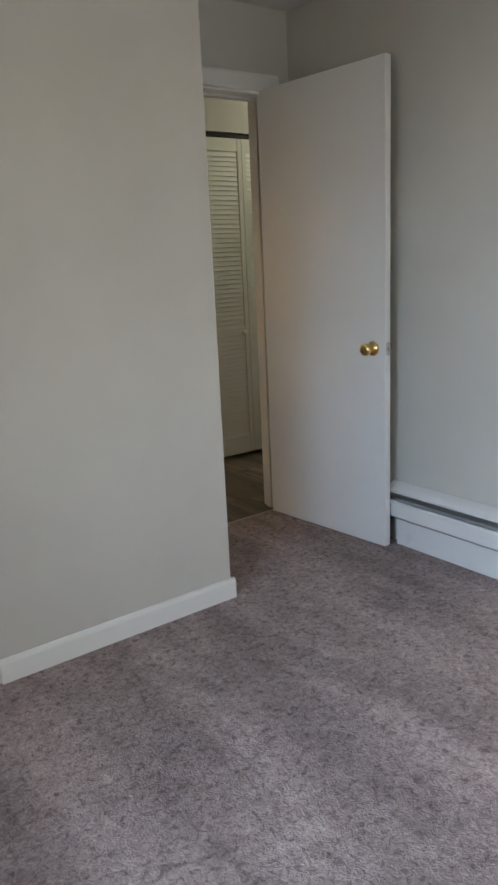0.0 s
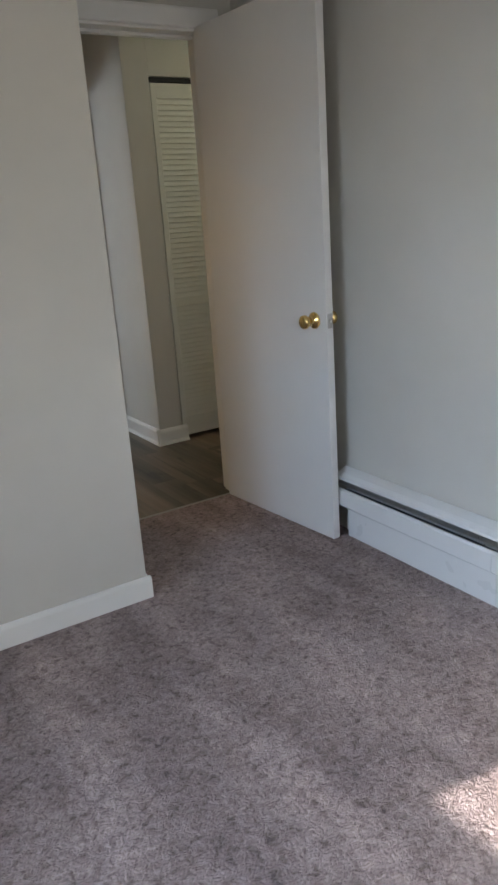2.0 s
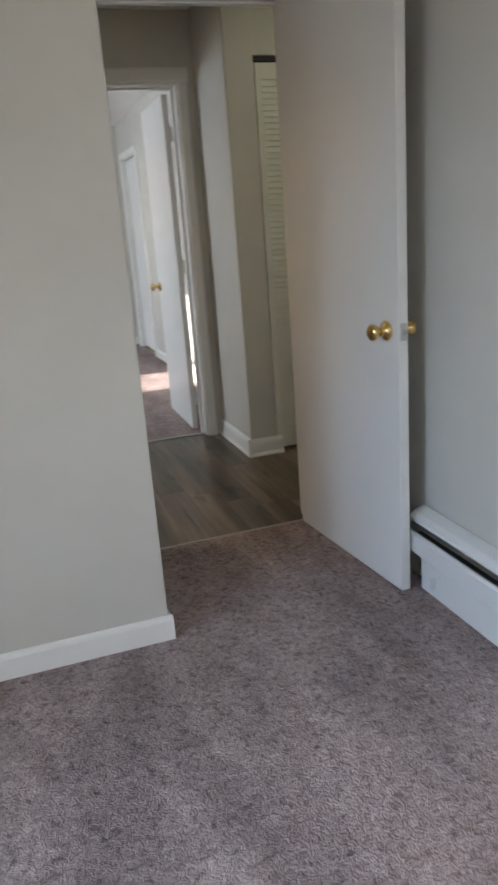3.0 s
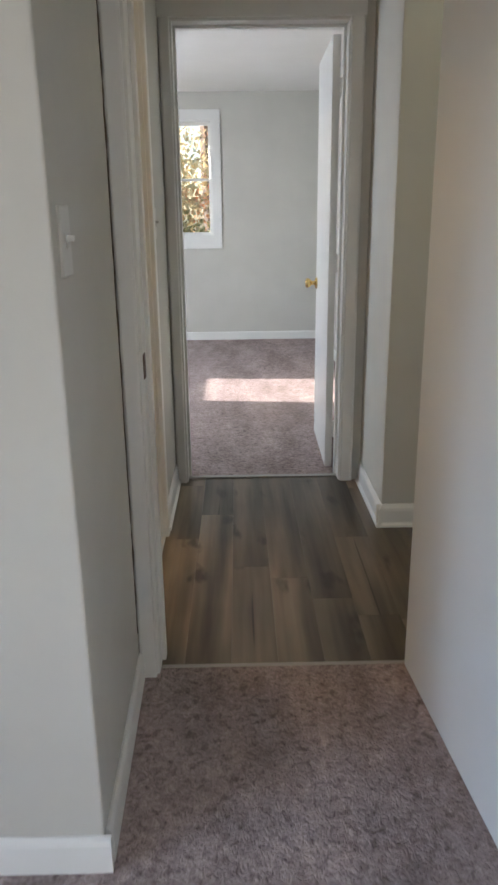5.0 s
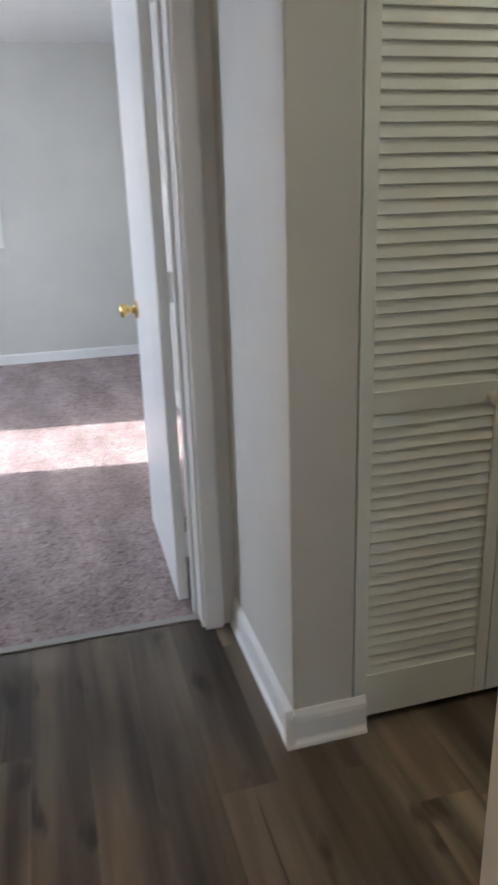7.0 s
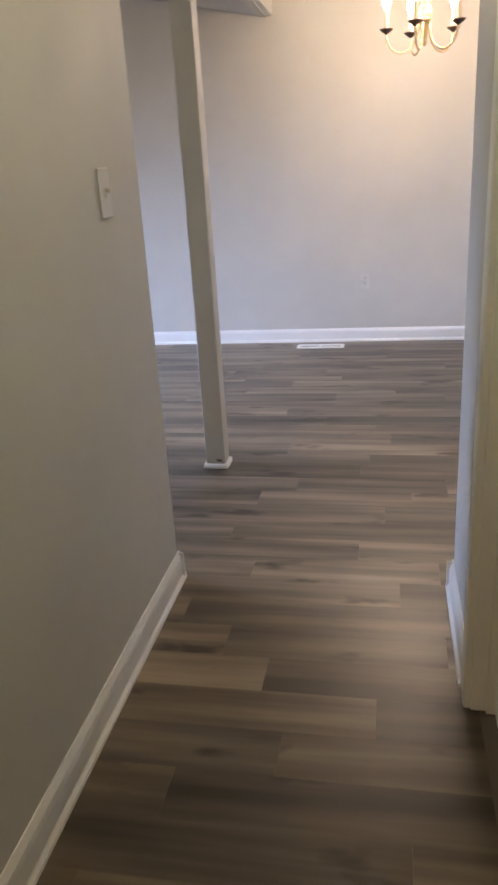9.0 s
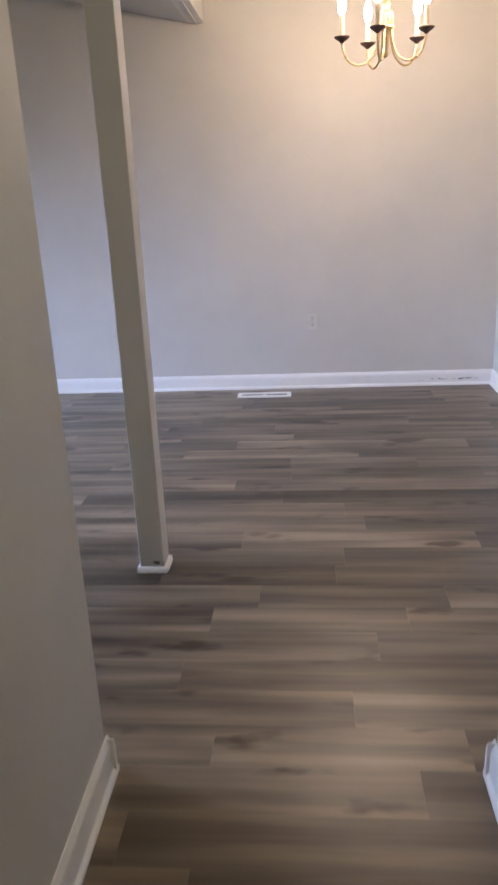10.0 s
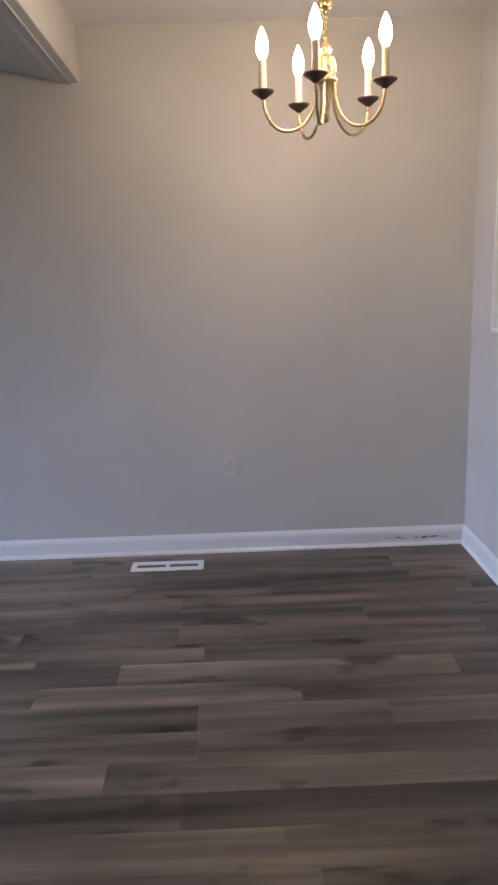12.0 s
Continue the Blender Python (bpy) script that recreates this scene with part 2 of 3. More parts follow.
def tube(bm, points, radius, steps=10, mat=0):
    rings = []
    for i, p in enumerate(points):
        p = Vector(p)
        d = (Vector(points[min(i + 1, len(points) - 1)]) - Vector(points[max(i - 1, 0)])).normalized()
        u = d.cross(Vector((0, 0, 1)))
        u = u.normalized() if u.length > 1e-3 else Vector((1, 0, 0))
        v = d.cross(u)
        r = radius[i] if isinstance(radius, (list, tuple)) else radius
        rings.append([bm.verts.new(p + r * (math.cos(2 * math.pi * k / steps) * u + math.sin(2 * math.pi * k / steps) * v)) for k in range(steps)])
    for a, b in zip(rings, rings[1:]):
        for k in range(steps):
            bm.faces.new((a[k], a[(k + 1) % steps], b[(k + 1) % steps], b[k])).material_index = mat
    bm.faces.new(rings[0]).material_index = mat
    bm.faces.new(rings[-1]).material_index = mat


def extrude_profile(bm, profile, a, b, out, up=Vector((0, 0, 1)), mat=0):
    """Sweeps (out, up) pairs from a to b."""
    a, b, out = Vector(a), Vector(b), Vector(out)
    first = [bm.verts.new(a + out * o + up * u) for o, u in profile]
    last = [bm.verts.new(b + out * o + up * u) for o, u in profile]
    n = len(profile)
    for i in range(n):
        bm.faces.new((first[i], first[(i + 1) % n], last[(i + 1) % n], last[i])).material_index = mat
    bm.faces.new(first).material_index = mat
    bm.faces.new(last).material_index = mat


# colonial baseboard with a shoe moulding; plain baseboard in the bedrooms
BASE_SHOE = [(0, 0), (0.022, 0), (0.021, 0.010), (0.015, 0.017), (0.013, 0.022), (0.013, 0.070), (0.011, 0.083), (0.006, 0.093), (0.003, 0.100), (0, 0.100)]
BASE_PLAIN = [(0, 0), (0.014, 0), (0.014, 0.068), (0.011, 0.078), (0.005, 0.084), (0, 0.084)]


def baseboard(runs, profile, name="baseboard"):
    bm = bmesh.new()
    for a, b, out in runs:
        extrude_profile(bm, profile, (*a, 0), (*b, 0), (*out, 0))
    return tagged(new(name, mesh_of(name, bm, TRIM)), kind="structure")


CASING = [(0, 0), (0.014, 0), (0.0165, 0.003), (0.0175, 0.008), (0.0175, 0.050), (0.016, 0.056), (0.012, 0.061), (0.008, 0.062), (0, 0.062)]


def scaled_casing(width):
    return [(o, u * width / 0.062) for o, u in CASING]


# ---- floors ----
H = 2.43
tagged(boxes("floor_bedroom_one", CARPET, [(-2.44, -4.84, -0.06, 0.92, -0.02, 0.0), (-0.018, -0.02, -0.06, 0.767, 0.01, 0.0)]), kind="structure")
tagged(boxes("floor_bedroom_two", CARPET, [(-2.44, 1.735, -0.06, 1.13, 5.98, 0.0), (-0.036, 1.65, -0.06, 0.738, 1.735, 0.0)]), kind="structure")
floor_bath = structure("floor_bathroom", CAULK, [(-1.7, 0.02, -0.06, -0.095, 1.585, -0.006)])
floor_hall = structure("floor_hall", CAULK, [(-0.09, 0.02, -0.06, 3.12, 1.65, -0.012), (3.12, -0.72, -0.06, 6.66, 5.05, -0.012)])

# ---- walls ----
structure("wall_bedroom_one_east", WALL, [(0.895, -4.84, 0, 1.015, -0.02, H)])


def plan_wall(name, mat, corners, height):
    """An upright wall over a plan outline, with slightly eased corners."""
    bm = bmesh.new()
    low = [bm.verts.new((x, y, 0)) for x, y in corners]
    f = bm.faces.new(low)
    top = bmesh.ops.extrude_face_region(bm, geom=[f])["geom"]
    for v in top:
        if isinstance(v, bmesh.types.BMVert):
            v.co.z = height
    upright = [e for e in bm.edges if abs(e.verts[0].co.z - e.verts[1].co.z) > 0.5]
    bmesh.ops.bevel(bm, geom=upright, offset=0.004, segments=2, profile=0.5, affect="EDGES")
    return tagged(new(name, mesh_of(name, bm, mat)), kind="structure")


plan_wall("wall_bedroom_one_jut", WALL, [(-0.985, -0.682), (-0.048, -0.682), (-0.062, -0.02), (-0.158, -0.02), (-0.158, -0.572), (-0.985, -0.572)], H)
structure("wall_bedroom_one_closet", WALL, [(-2.4, -0.682, 2.08, -0.985, -0.572, H), (-2.4, -0.13, 0, -0.158, -0.02, H)])
structure("wall_bedroom_one_west", WALL, [(-2.55, -4.84, 0, -2.4, -3.0, H), (-2.55, -1.655, 0, -2.4, -0.02, H), (-2.55, -3.0, 0, -2.4, -1.655, 0.89), (-2.55, -3.0, 2.1, -2.4, -1.655, H)])
structure("wall_bedroom_one_south", WALL, [(-2.55, -4.99, 0, -1.55, -4.84, H), (-0.25, -4.99, 0, 1.015, -4.84, H), (-1.55, -4.99, 0, -0.25, -4.84, 0.9), (-1.55, -4.99, 2.1, -0.25, -4.84, H)])
structure("wall_hall_south", WALL, [(-0.30, -0.02, 0, -0.018, 0.12, H), (0.767, -0.02, 0, 1.76, 0.12, H), (-0.018, -0.02, 2.07, 0.767, 0.12, H), (1.76, -0.02, 2.06, 2.58, 0.12, H), (2.58, -0.02, 0, 3.12, 0.12, H)])
structure("wall_hall_west", WALL, [(-0.198, 0.937, 0, -0.082, 1.585, H), (-0.198, 0.12, 0, -0.082, 0.19, H), (-0.198, 0.19, 2.06, -0.082, 0.937, H)])
structure("wall_bedroom_two_south", WALL, [(-2.4, 1.585, 0, -0.036, 1.735, H), (0.738, 1.585, 0, 1.12, 1.735, H), (-0.036, 1.585, 2.068, 0.738, 1.735, H)])
plan_wall("wall_closet_stub", WALL, [(0.834, 1.010), (0.991, 1.010), (0.991, 1.13), (0.944, 1.13), (0.944, 1.585), (0.834, 1.585)], H)
structure("wall_closet_head", WALL, [(0.991, 1.011, 2.084, 1.757, 1.13, H)])
structure("wall_hall_north", WALL, [(1.757, 1.011, 0, 3.11, 1.13, 2.6)])
structure("wall_closet_inside", WALL, [(0.95, 1.62, 0, 1.90, 1.66, H), (1.86, 1.13, 0, 1.90, 1.62, H)])
structure("wall_bedroom_two_north", WALL, [(-2.55, 5.963, 0, -0.9, 6.11, H), (-0.003, 5.963, 0, 1.24, 6.11, H), (-0.9, 5.963, 0, -0.003, 6.11, 1.075), (-0.9, 5.963, 2.166, -0.003, 6.11, H)])
structure("wall_bedroom_two_east", WALL, [(1.12, 1.585, 0, 1.24, 4.9, H), (1.12, 5.72, 0, 1.24, 5.963, H), (1.12, 4.9, 2.05, 1.24, 5.72, H), (1.30, 4.8, 0, 1.34, 5.8, H)])
structure("wall_bedroom_two_west", WALL, [(-2.55, 1.585, 0, -2.4, 3.52, H), (-2.55, 4.345, 0, -2.4, 5.963, H), (-2.55, 3.52, 0, -2.4, 4.345, 0.858), (-2.55, 3.52, 2.1, -2.4, 4.345, H)])
structure("wall_bathroom", BATHWALL, [(-1.8, -0.02, 0, -1.7, 1.585, H), (-1.7, 1.545, 0, -0.20, 1.583, H), (-1.7, -0.018, 0, -0.302, 0.03, H)])
structure("wall_dining_east", WALL, [(6.646, -0.86, 0, 6.80, 5.2, 3.4)])
structure("wall_dining_south", WALL, [(3.0, -0.84, 0, 5.30, -0.694, 2.6), (6.315, -0.84, 0, 6.646, -0.694, 2.6), (5.30, -0.84, 0, 6.315, -0.694, 1.13), (5.30, -0.84, 2.1, 6.315, -0.694, 2.6)])
structure("wall_dining_west", WALL, [(3.0, -0.694, 0, 3.12, -0.02, 2.6), (3.0, -0.02, H, 3.12, 0.12, 2.6)])
structure("wall_living_west", WALL, [(3.0, 1.13, 0, 3.11, 5.05, 3.4)])
structure("wall_living_north", WALL, [(3.0, 5.05, 0, 3.9, 5.2, 3.4), (5.9, 5.05, 0, 6.646, 5.2, 3.4), (3.9, 5.05, 0, 5.9, 5.2, 0.75), (3.9, 5.05, 2.05, 5.9, 5.2, 3.4)])

# ---- ceilings ----
structure("ceiling_bedroom_one", CEIL, [(-2.55, -4.99, H, 1.015, -0.02, H + 0.1)])
structure("ceiling_hall", CEIL, [(-2.55, -0.02, H, 3.0, 1.735, H + 0.1)])
structure("ceiling_bedroom_two", CEIL, [(-2.55, 1.735, H, 1.34, 6.11, H + 0.1)])
structure("ceiling_dining", CEIL, [(3.0, -0.84, 2.49, 6.80, 1.16, 2.60)])
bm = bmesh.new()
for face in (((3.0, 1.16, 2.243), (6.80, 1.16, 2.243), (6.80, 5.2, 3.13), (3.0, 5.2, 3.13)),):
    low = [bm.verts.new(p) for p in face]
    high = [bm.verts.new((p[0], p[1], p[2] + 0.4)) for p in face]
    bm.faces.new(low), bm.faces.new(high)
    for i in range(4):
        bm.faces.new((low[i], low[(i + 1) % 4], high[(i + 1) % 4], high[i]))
# Wall paint in place of ceiling paint: shade put into the colour.
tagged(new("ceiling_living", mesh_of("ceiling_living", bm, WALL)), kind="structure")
structure("beam", WALL, [(3.11, 1.122, 2.250, 6.646, 1.222, 2.49)], 0.004)

# ---- baseboards ----
baseboard([((-0.985, -0.682), (-0.034, -0.682), (0, -1)), ((-0.048, -0.668), (-0.0616, -0.04), (1, 0)), ((-0.985, -0.682), (-0.985, -0.58), (-1, 0))], BASE_PLAIN)
baseboard([((-2.4, 5.963), (1.12, 5.963), (0, -1)), ((1.12, 1.735), (1.12, 4.83), (-1, 0))], BASE_PLAIN)
baseboard([((-0.082, 0.995), (-0.082, 1.57), (1, 0))], BASE_SHOE)
baseboard([((0.834, 0.990), (0.834, 1.57), (-1, 0)), ((0.812, 1.010), (1.024, 1.010), (0, -1))], BASE_SHOE)
baseboard([((1.735, 1.011), (3.125, 1.011), (0, -1)), ((3.11, 0.991), (3.11, 5.05), (1, 0))], BASE_SHOE)
baseboard([((2.65, 0.12), (3.135, 0.12), (0, 1)), ((3.12, -0.694), (3.12, 0.14), (1, 0))], BASE_SHOE)
baseboard([((6.646, -0.694), (6.646, 5.05), (-1, 0)), ((3.12, -0.694), (6.646, -0.694), (0, 1))], BASE_SHOE)

scuffs = bmesh.new()
rng = random.Random(5)
for i in range(26):
    y = -0.60 + rng.betavariate(1.2, 2.2) * 0.42
    z = 0.040 + rng.gauss(0, 0.004)
    put_box(scuffs, 6.6322, y, z, 6.6335, y + rng.uniform(0.006, 0.03), z + rng.uniform(0.001, 0.003))
tagged(new("trim_scuffs", mesh_of("trim_scuffs", scuffs, FIN)), kind="structure")

# ---- door linings and casings ----


def door_frame(name, axis, lo, hi, near, far, top, sides, gap=0.012):
    """A lined opening through a wall. axis: the way along the wall; near, far: the wall's faces; sides: (face, out, left, right, head) casings."""
    bm = bmesh.new()

    def box(a0, b0, z0, a1, b1, z1):
        put_box(bm, *((a0, b0, z0, a1, b1, z1) if axis == "x" else (b0, a0, z0, b1, a1, z1)), bevel=0.0015)

    box(lo, near, 0, lo + gap, far, top)
    box(hi - gap, near, 0, hi, far, top)
    box(lo + gap, near, top - gap, hi - gap, far, top)
    mid = (near + far) / 2
    box(lo + gap, mid, 0, lo + gap + 0.011, mid + 0.035, top - gap)
    box(hi - gap - 0.011, mid, 0, hi - gap, mid + 0.035, top - gap)
    box(lo + gap + 0.011, mid, top - gap - 0.011, hi - gap - 0.011, mid + 0.035, top - gap)
    for face, out, left, right, head in sides:
        o = Vector((0, out, 0)) if axis == "x" else Vector((out, 0, 0))
        along = Vector((1, 0, 0)) if axis == "x" else Vector((0, 1, 0))

        def at(a, z):
            return (a, face, z) if axis == "x" else (face, a, z)

        if left:
            extrude_profile(bm, scaled_casing(left), at(lo + 0.004, 0), at(lo + 0.004, top), o, -along)
        if right:
            extrude_profile(bm, scaled_casing(right), at(hi - 0.004, 0), at(hi - 0.004, top), o, along)
        if head:
            extrude_profile(bm, scaled_casing(head), at(lo - left, top), at(hi + right, top), o)
    return tagged(new(name, mesh_of(name, bm, TRIM)), kind="structure")


door_frame("trim_door_1", "x", -0.018, 0.767, -0.02, 0.12, 2.07, [(-0.02, -1, 0.047, 0.055, 0.076), (0.12, 1, 0.050, 0.062, 0.062)])
door_frame("trim_door_2", "x", -0.036, 0.738, 1.585, 1.735, 2.068, [(1.585, -1, 0.045, 0.060, 0.076), (1.735, 1, 0.062, 0.062, 0.062)])
door_frame("trim_door_3", "y", 0.19, 0.937, -0.198, -0.082, 2.06, [(-0.082, 1, 0.06, 0.055, 0.06)])
door_frame("trim_door_4", "x", 1.76, 2.58, -0.02, 0.12, 2.06, [(0.12, 1, 0.062, 0.070, 0.062)])
door_frame("trim_door_5", "y", 4.9, 5.72, 1.12, 1.24, 2.05, [(1.12, -1, 0.062, 0.062, 0.062)])
structure("trim_threshold_1", STRIPM, [(-0.006, 0.008, -0.01, 0.755, 0.022, 0.003)], 0.002)
structure("trim_threshold_2", STRIPM, [(-0.024, 1.632, -0.01, 0.726, 1.664, 0.006)], 0.002)
structure("trim_threshold_3", TRIM, [(-0.112, 0.202, -0.02, -0.078, 0.925, 0.007)], 0.002)

# ragged old caulk between the casing and the entry wall
rng = random.Random(3)
bm = bmesh.new()
points = [(-0.0605 + rng.uniform(-0.001, 0.001), -0.040 + rng.uniform(-0.003, 0.003), 0.15 + i * 0.05) for i in range(39)]
tube(bm, points, [rng.uniform(0.0012, 0.0032) for _ in points], 6)
tagged(new("trim_caulk", mesh_of("trim_caulk", bm, CAULK)), kind="structure")

# ---- doors ----


def knob_mesh(bm, m):
    spin(bm, [(0.004, 0), (0.031, 0), (0.033, 0.004), (0.028, 0.010), (0.014, 0.013), (0.011, 0.020), (0.012, 0.032), (0.022, 0.040), (0.027, 0.050), (0.026, 0.060), (0.018, 0.066), (0.004, 0.067)], 24, m)


def flush_door(label, hinge, turn, width, height, lift, knob_z, knobs=True, pin=0.034):
    """A flat slab door; its hinge edge on the z axis, slab towards +x, thickness towards +y."""
    base = new("door")
    bm = bmesh.new()
    put_box(bm, 0, 0, lift, width, 0.035, height, 0.002)
    slab = new("slab", mesh_of("slab", bm, DOORP))
    slab.parent = base
    if knobs:
        for side in (-1, 1):
            bm = bmesh.new()
            turnm = Matrix.Rotation(radians(90 if side < 0 else -90), 4, "X")
            knob_mesh(bm, Matrix.Translation((width - 0.065, -0.0005 if side < 0 else 0.0355, knob_z)) @ turnm)
            k = tagged(new("knob", mesh_of("knob", bm, BRASS, True)), "polished brass door knob with round rosette")
            k.parent = base
        bm = bmesh.new()
        put_box(bm, width - 0.0005, 0.006, knob_z - 0.028, width + 0.0025, 0.029, knob_z + 0.028, 0.0008)
        put_box(bm, width + 0.002, 0.011, knob_z - 0.01, width + 0.012, 0.024, knob_z + 0.01, 0.002)
        k = tagged(new("latch", mesh_of("latch", bm, STEEL)), "steel latch plate and bolt")
        k.parent = base
    bm = bmesh.new()
    for z in (0.22, 1.05, 1.82):
        spin(bm, [(0.004, z - 0.044), (0.005, z - 0.042), (0.005, z + 0.042), (0.004, z + 0.044)], 10, Matrix.Translation((-0.003, pin, 0)))
        put_box(bm, -0.002, min(pin, 0.017), z - 0.042, 0.0004, max(pin, 0.017), z + 0.042)
    k = tagged(new("hinge", mesh_of("hinge", bm, DOORP)), "painted steel butt hinges")
    k.parent = base
    base.matrix_world = pose(*hinge, 0, 0, turn)
    return tagged(base, label, "door")


turn_one = math.degrees(math.atan2(-0.750, 0.058))
flush_door("white flush interior door standing open on carpet", (0.712, -0.006, 0), turn_one, 0.752, 2.076, 0.007, 0.915)
# the second door turns the other way: mirror by hanging it from its far face
flush_door("white flush interior door open into sunny bedroom", (0.713, 1.744, 0), 89.0, 0.672, 2.035, 0.016, 0.905, True, -0.007)
flush_door("white flush closet door slightly ajar", (1.19, 4.915, 0), 90.0, 0.760, 2.03, 0.015, 0.93, False)
flush_door("white flush interior door closed in hallway", (1.775, 0.03, 0), 0.0, 0.79, 2.04, 0.01, 0.93, False)

strike = boxes("strike_plate", BRONZE, [(-0.0065, -0.019, 0.878, -0.0035, 0.014, 0.942), (-0.0040, -0.012, 0.895, -0.0022, 0.006, 0.925)], 0.0005)
tagged(strike, "dark tarnished strike plate on white door jamb", "hardware")

# ---- bifold louvered closet doors ----


def louver_panel(x0, x1, knob_x):
    base = new("louvered_door")
    y0, y1 = 1.020, 1.048
    zb, zt = 0.024, 2.052
    st = 0.033
    bm = bmesh.new()
    put_box(bm, x0, y0, zb, x0 + st, y1, zt, 0.0015)
    put_box(bm, x1 - st, y0, zb, x1, y1, zt, 0.0015)
    for z0, z1 in ((zb, 0.145), (0.828, 0.880), (1.975, zt)):
        put_box(bm, x0 + st, y0 + 0.001, z0, x1 - st, y1 - 0.001, z1, 0.001)
    fr = new("frame", mesh_of("frame", bm, LOUVER))
    fr.parent = base
    bm = bmesh.new()
    put_box(bm, x0 + st - 0.004, -0.0034, -0.019, x1 - st + 0.004, 0.0034, 0.019, 0.0015)
    me = mesh_of("slat", bm, LOUVER)
    for a, b in ((0.145, 0.828), (0.880, 1.975)):
        n = round((b - a) / 0.0287)
        for i in range(n):
            ob = new("slat", me)
            ob.parent = base
            ob.matrix_world = pose(0, 1.0315, a + (i + 0.5) * (b - a) / n, -17, 0, 0)
    if knob_x:
        bm = bmesh.new()
        spin(bm, [(0.003, 0), (0.009, 0), (0.008, 0.012), (0.016, 0.020), (0.018, 0.027), (0.012, 0.033), (0.002, 0.034)], 20, Matrix.Translation((knob_x, y0, 0.845)) @ Matrix.Rotation(radians(90), 4, "X"))
        k = tagged(new("knob", mesh_of("knob", bm, LOUVER, True)), "small white wooden knob")
        k.parent = base
    return tagged(base, "off-white louvered bifold closet door panel, closed", "door", "bifold closet doors")


louver_panel(0.999, 1.375, 1.325)
louver_panel(1.378, 1.753, 0)
tagged(boxes("bifold_track", DARK, [(0.998, 1.022, 2.058, 1.755, 1.050, 2.081)], 0.001), "dark metal bifold door track above closet", "track")
bm = bmesh.new()
put_box(bm, 1.712, 1.000, 0.0, 1.734, 1.046, 0.006, 0.001)
put_box(bm, 1.727, 0.996, 0.006, 1.734, 1.020, 0.045, 0.001)
tube(bm, [(1.720, 1.012, 0.006), (1.720, 1.012, 0.03)], 0.005, 8)
tagged(new("pivot_bracket", mesh_of("pivot_bracket", bm, TRIM)), "white painted bifold floor pivot bracket", "hardware")

# ---- baseboard heater in the first bedroom ----


def baseboard_heater():
    base = new("baseboard_heater")
    y0, y1 = -4.6, -0.70
    back = 0.893
    spec = {
        "hood": ([(0, 0.288), (0.004, 0.292), (0.040, 0.276), (0.060, 0.262), (0.062, 0.252), (0.058, 0.251), (0.056, 0.259), (0.038, 0.271), (0.002, 0.284), (0, 0.284)], HEATER),
        "damper": ([(0.020, 0.244), (0.050, 0.224), (0.052, 0.227), (0.022, 0.247)], STEEL),
        "front_panel": ([(0.056, 0.146), (0.070, 0.140), (0.075, 0.146), (0.075, 0.208), (0.068, 0.217), (0.058, 0.214), (0.058, 0.211), (0.066, 0.213), (0.071, 0.206), (0.071, 0.148)], HEATER),
        "back_plate": ([(0, 0.0), (0.006, 0.0), (0.006, 0.28), (0, 0.28)], HEATER),
        "fin_core": ([(0.010, 0.13), (0.048, 0.13), (0.048, 0.19), (0.010, 0.19)], FIN),
        "kick_panel": ([(0.006, 0.002), (0.044, 0.002), (0.044, 0.120), (0.040, 0.126), (0.006, 0.128)], HEATER),
    }
    for name, (prof, mat) in spec.items():
        bm = bmesh.new()
        start = y1 - 0.055 if name == "kick_panel" else y1
        cuts = [start, -1.52, -3.1, y0]
        for a, b in zip(cuts, cuts[1:]):
            extrude_profile(bm, prof, (back, a - 0.0008, 0), (back, b + 0.0008, 0), (-1, 0, 0))
        ob = new(name, mesh_of(name, bm, mat))
        ob.parent = base
    bm = bmesh.new()
    for i in range(60):
        y = y1 - 0.03 - i * 0.012
        put_box(bm, back - 0.05, y, 0.125, back - 0.008, y + 0.001, 0.195)
    ob = new("fins", mesh_of("fins", bm, FIN))
    ob.parent = base
    return tagged(base, "white enamelled metal baseboard heater along wall", "heater")


baseboard_heater()

# ---- switches and outlets ----


def wall_plate(name, label, place, turn, toggle):
    base = new(name)
    bm = bmesh.new()
    put_box(bm, -0.035, -0.006, -0.0575, 0.035, 0, 0.0575, 0.0025)
    p = new("plate", mesh_of("plate", bm, PLATE))
    p.parent = base
    bm = bmesh.new()
    if toggle:
        put_box(bm, -0.005, -0.009, -0.012, 0.005, -0.006, 0.012, 0.001)
        put_box(bm, -0.004, -0.020, 0.000, 0.004, -0.006, 0.010, 0.0015)
    else:
        for z in (-0.020, 0.020):
            put_box(bm, -0.016, -0.008, z - 0.014, 0.016, -0.006, z + 0.014, 0.003)
    t = new("toggle" if toggle else "sockets", mesh_of("insert", bm, PLATE))
    t.parent = base
    if not toggle:
        # Raised near-black boxes paint the shade inside the socket holes.
        bm = bmesh.new()
        for z in (-0.020, 0.020):
            for x in (-0.006, 0.006):
                put_box(bm, x - 0.0012, -0.0086, z - 0.002, x + 0.0012, -0.0078, z + 0.007)
            put_box(bm, -0.002, -0.0086, z - 0.010, 0.002, -0.0078, z - 0.006)
        s = tagged(new("slot_shade", mesh_of("slot_shade", bm, DARK)), kind="stuff")
        s.parent = base
    base.matrix_world = pose(*place, 0, 0, turn)
    return tagged(base, label, "light switch" if toggle else "outlet")


wall_plate("light_switch", "white toggle light switch on bedroom entry wall", (-0.0497, -0.60, 1.24), 90, True)
wall_plate("light_switch", "white toggle light switch on hallway wall", (-0.082, 1.10, 1.25), 90, True)
wall_plate("light_switch", "white toggle light switch on beige hallway wall", (2.835, 1.011, 1.243), 0, True)
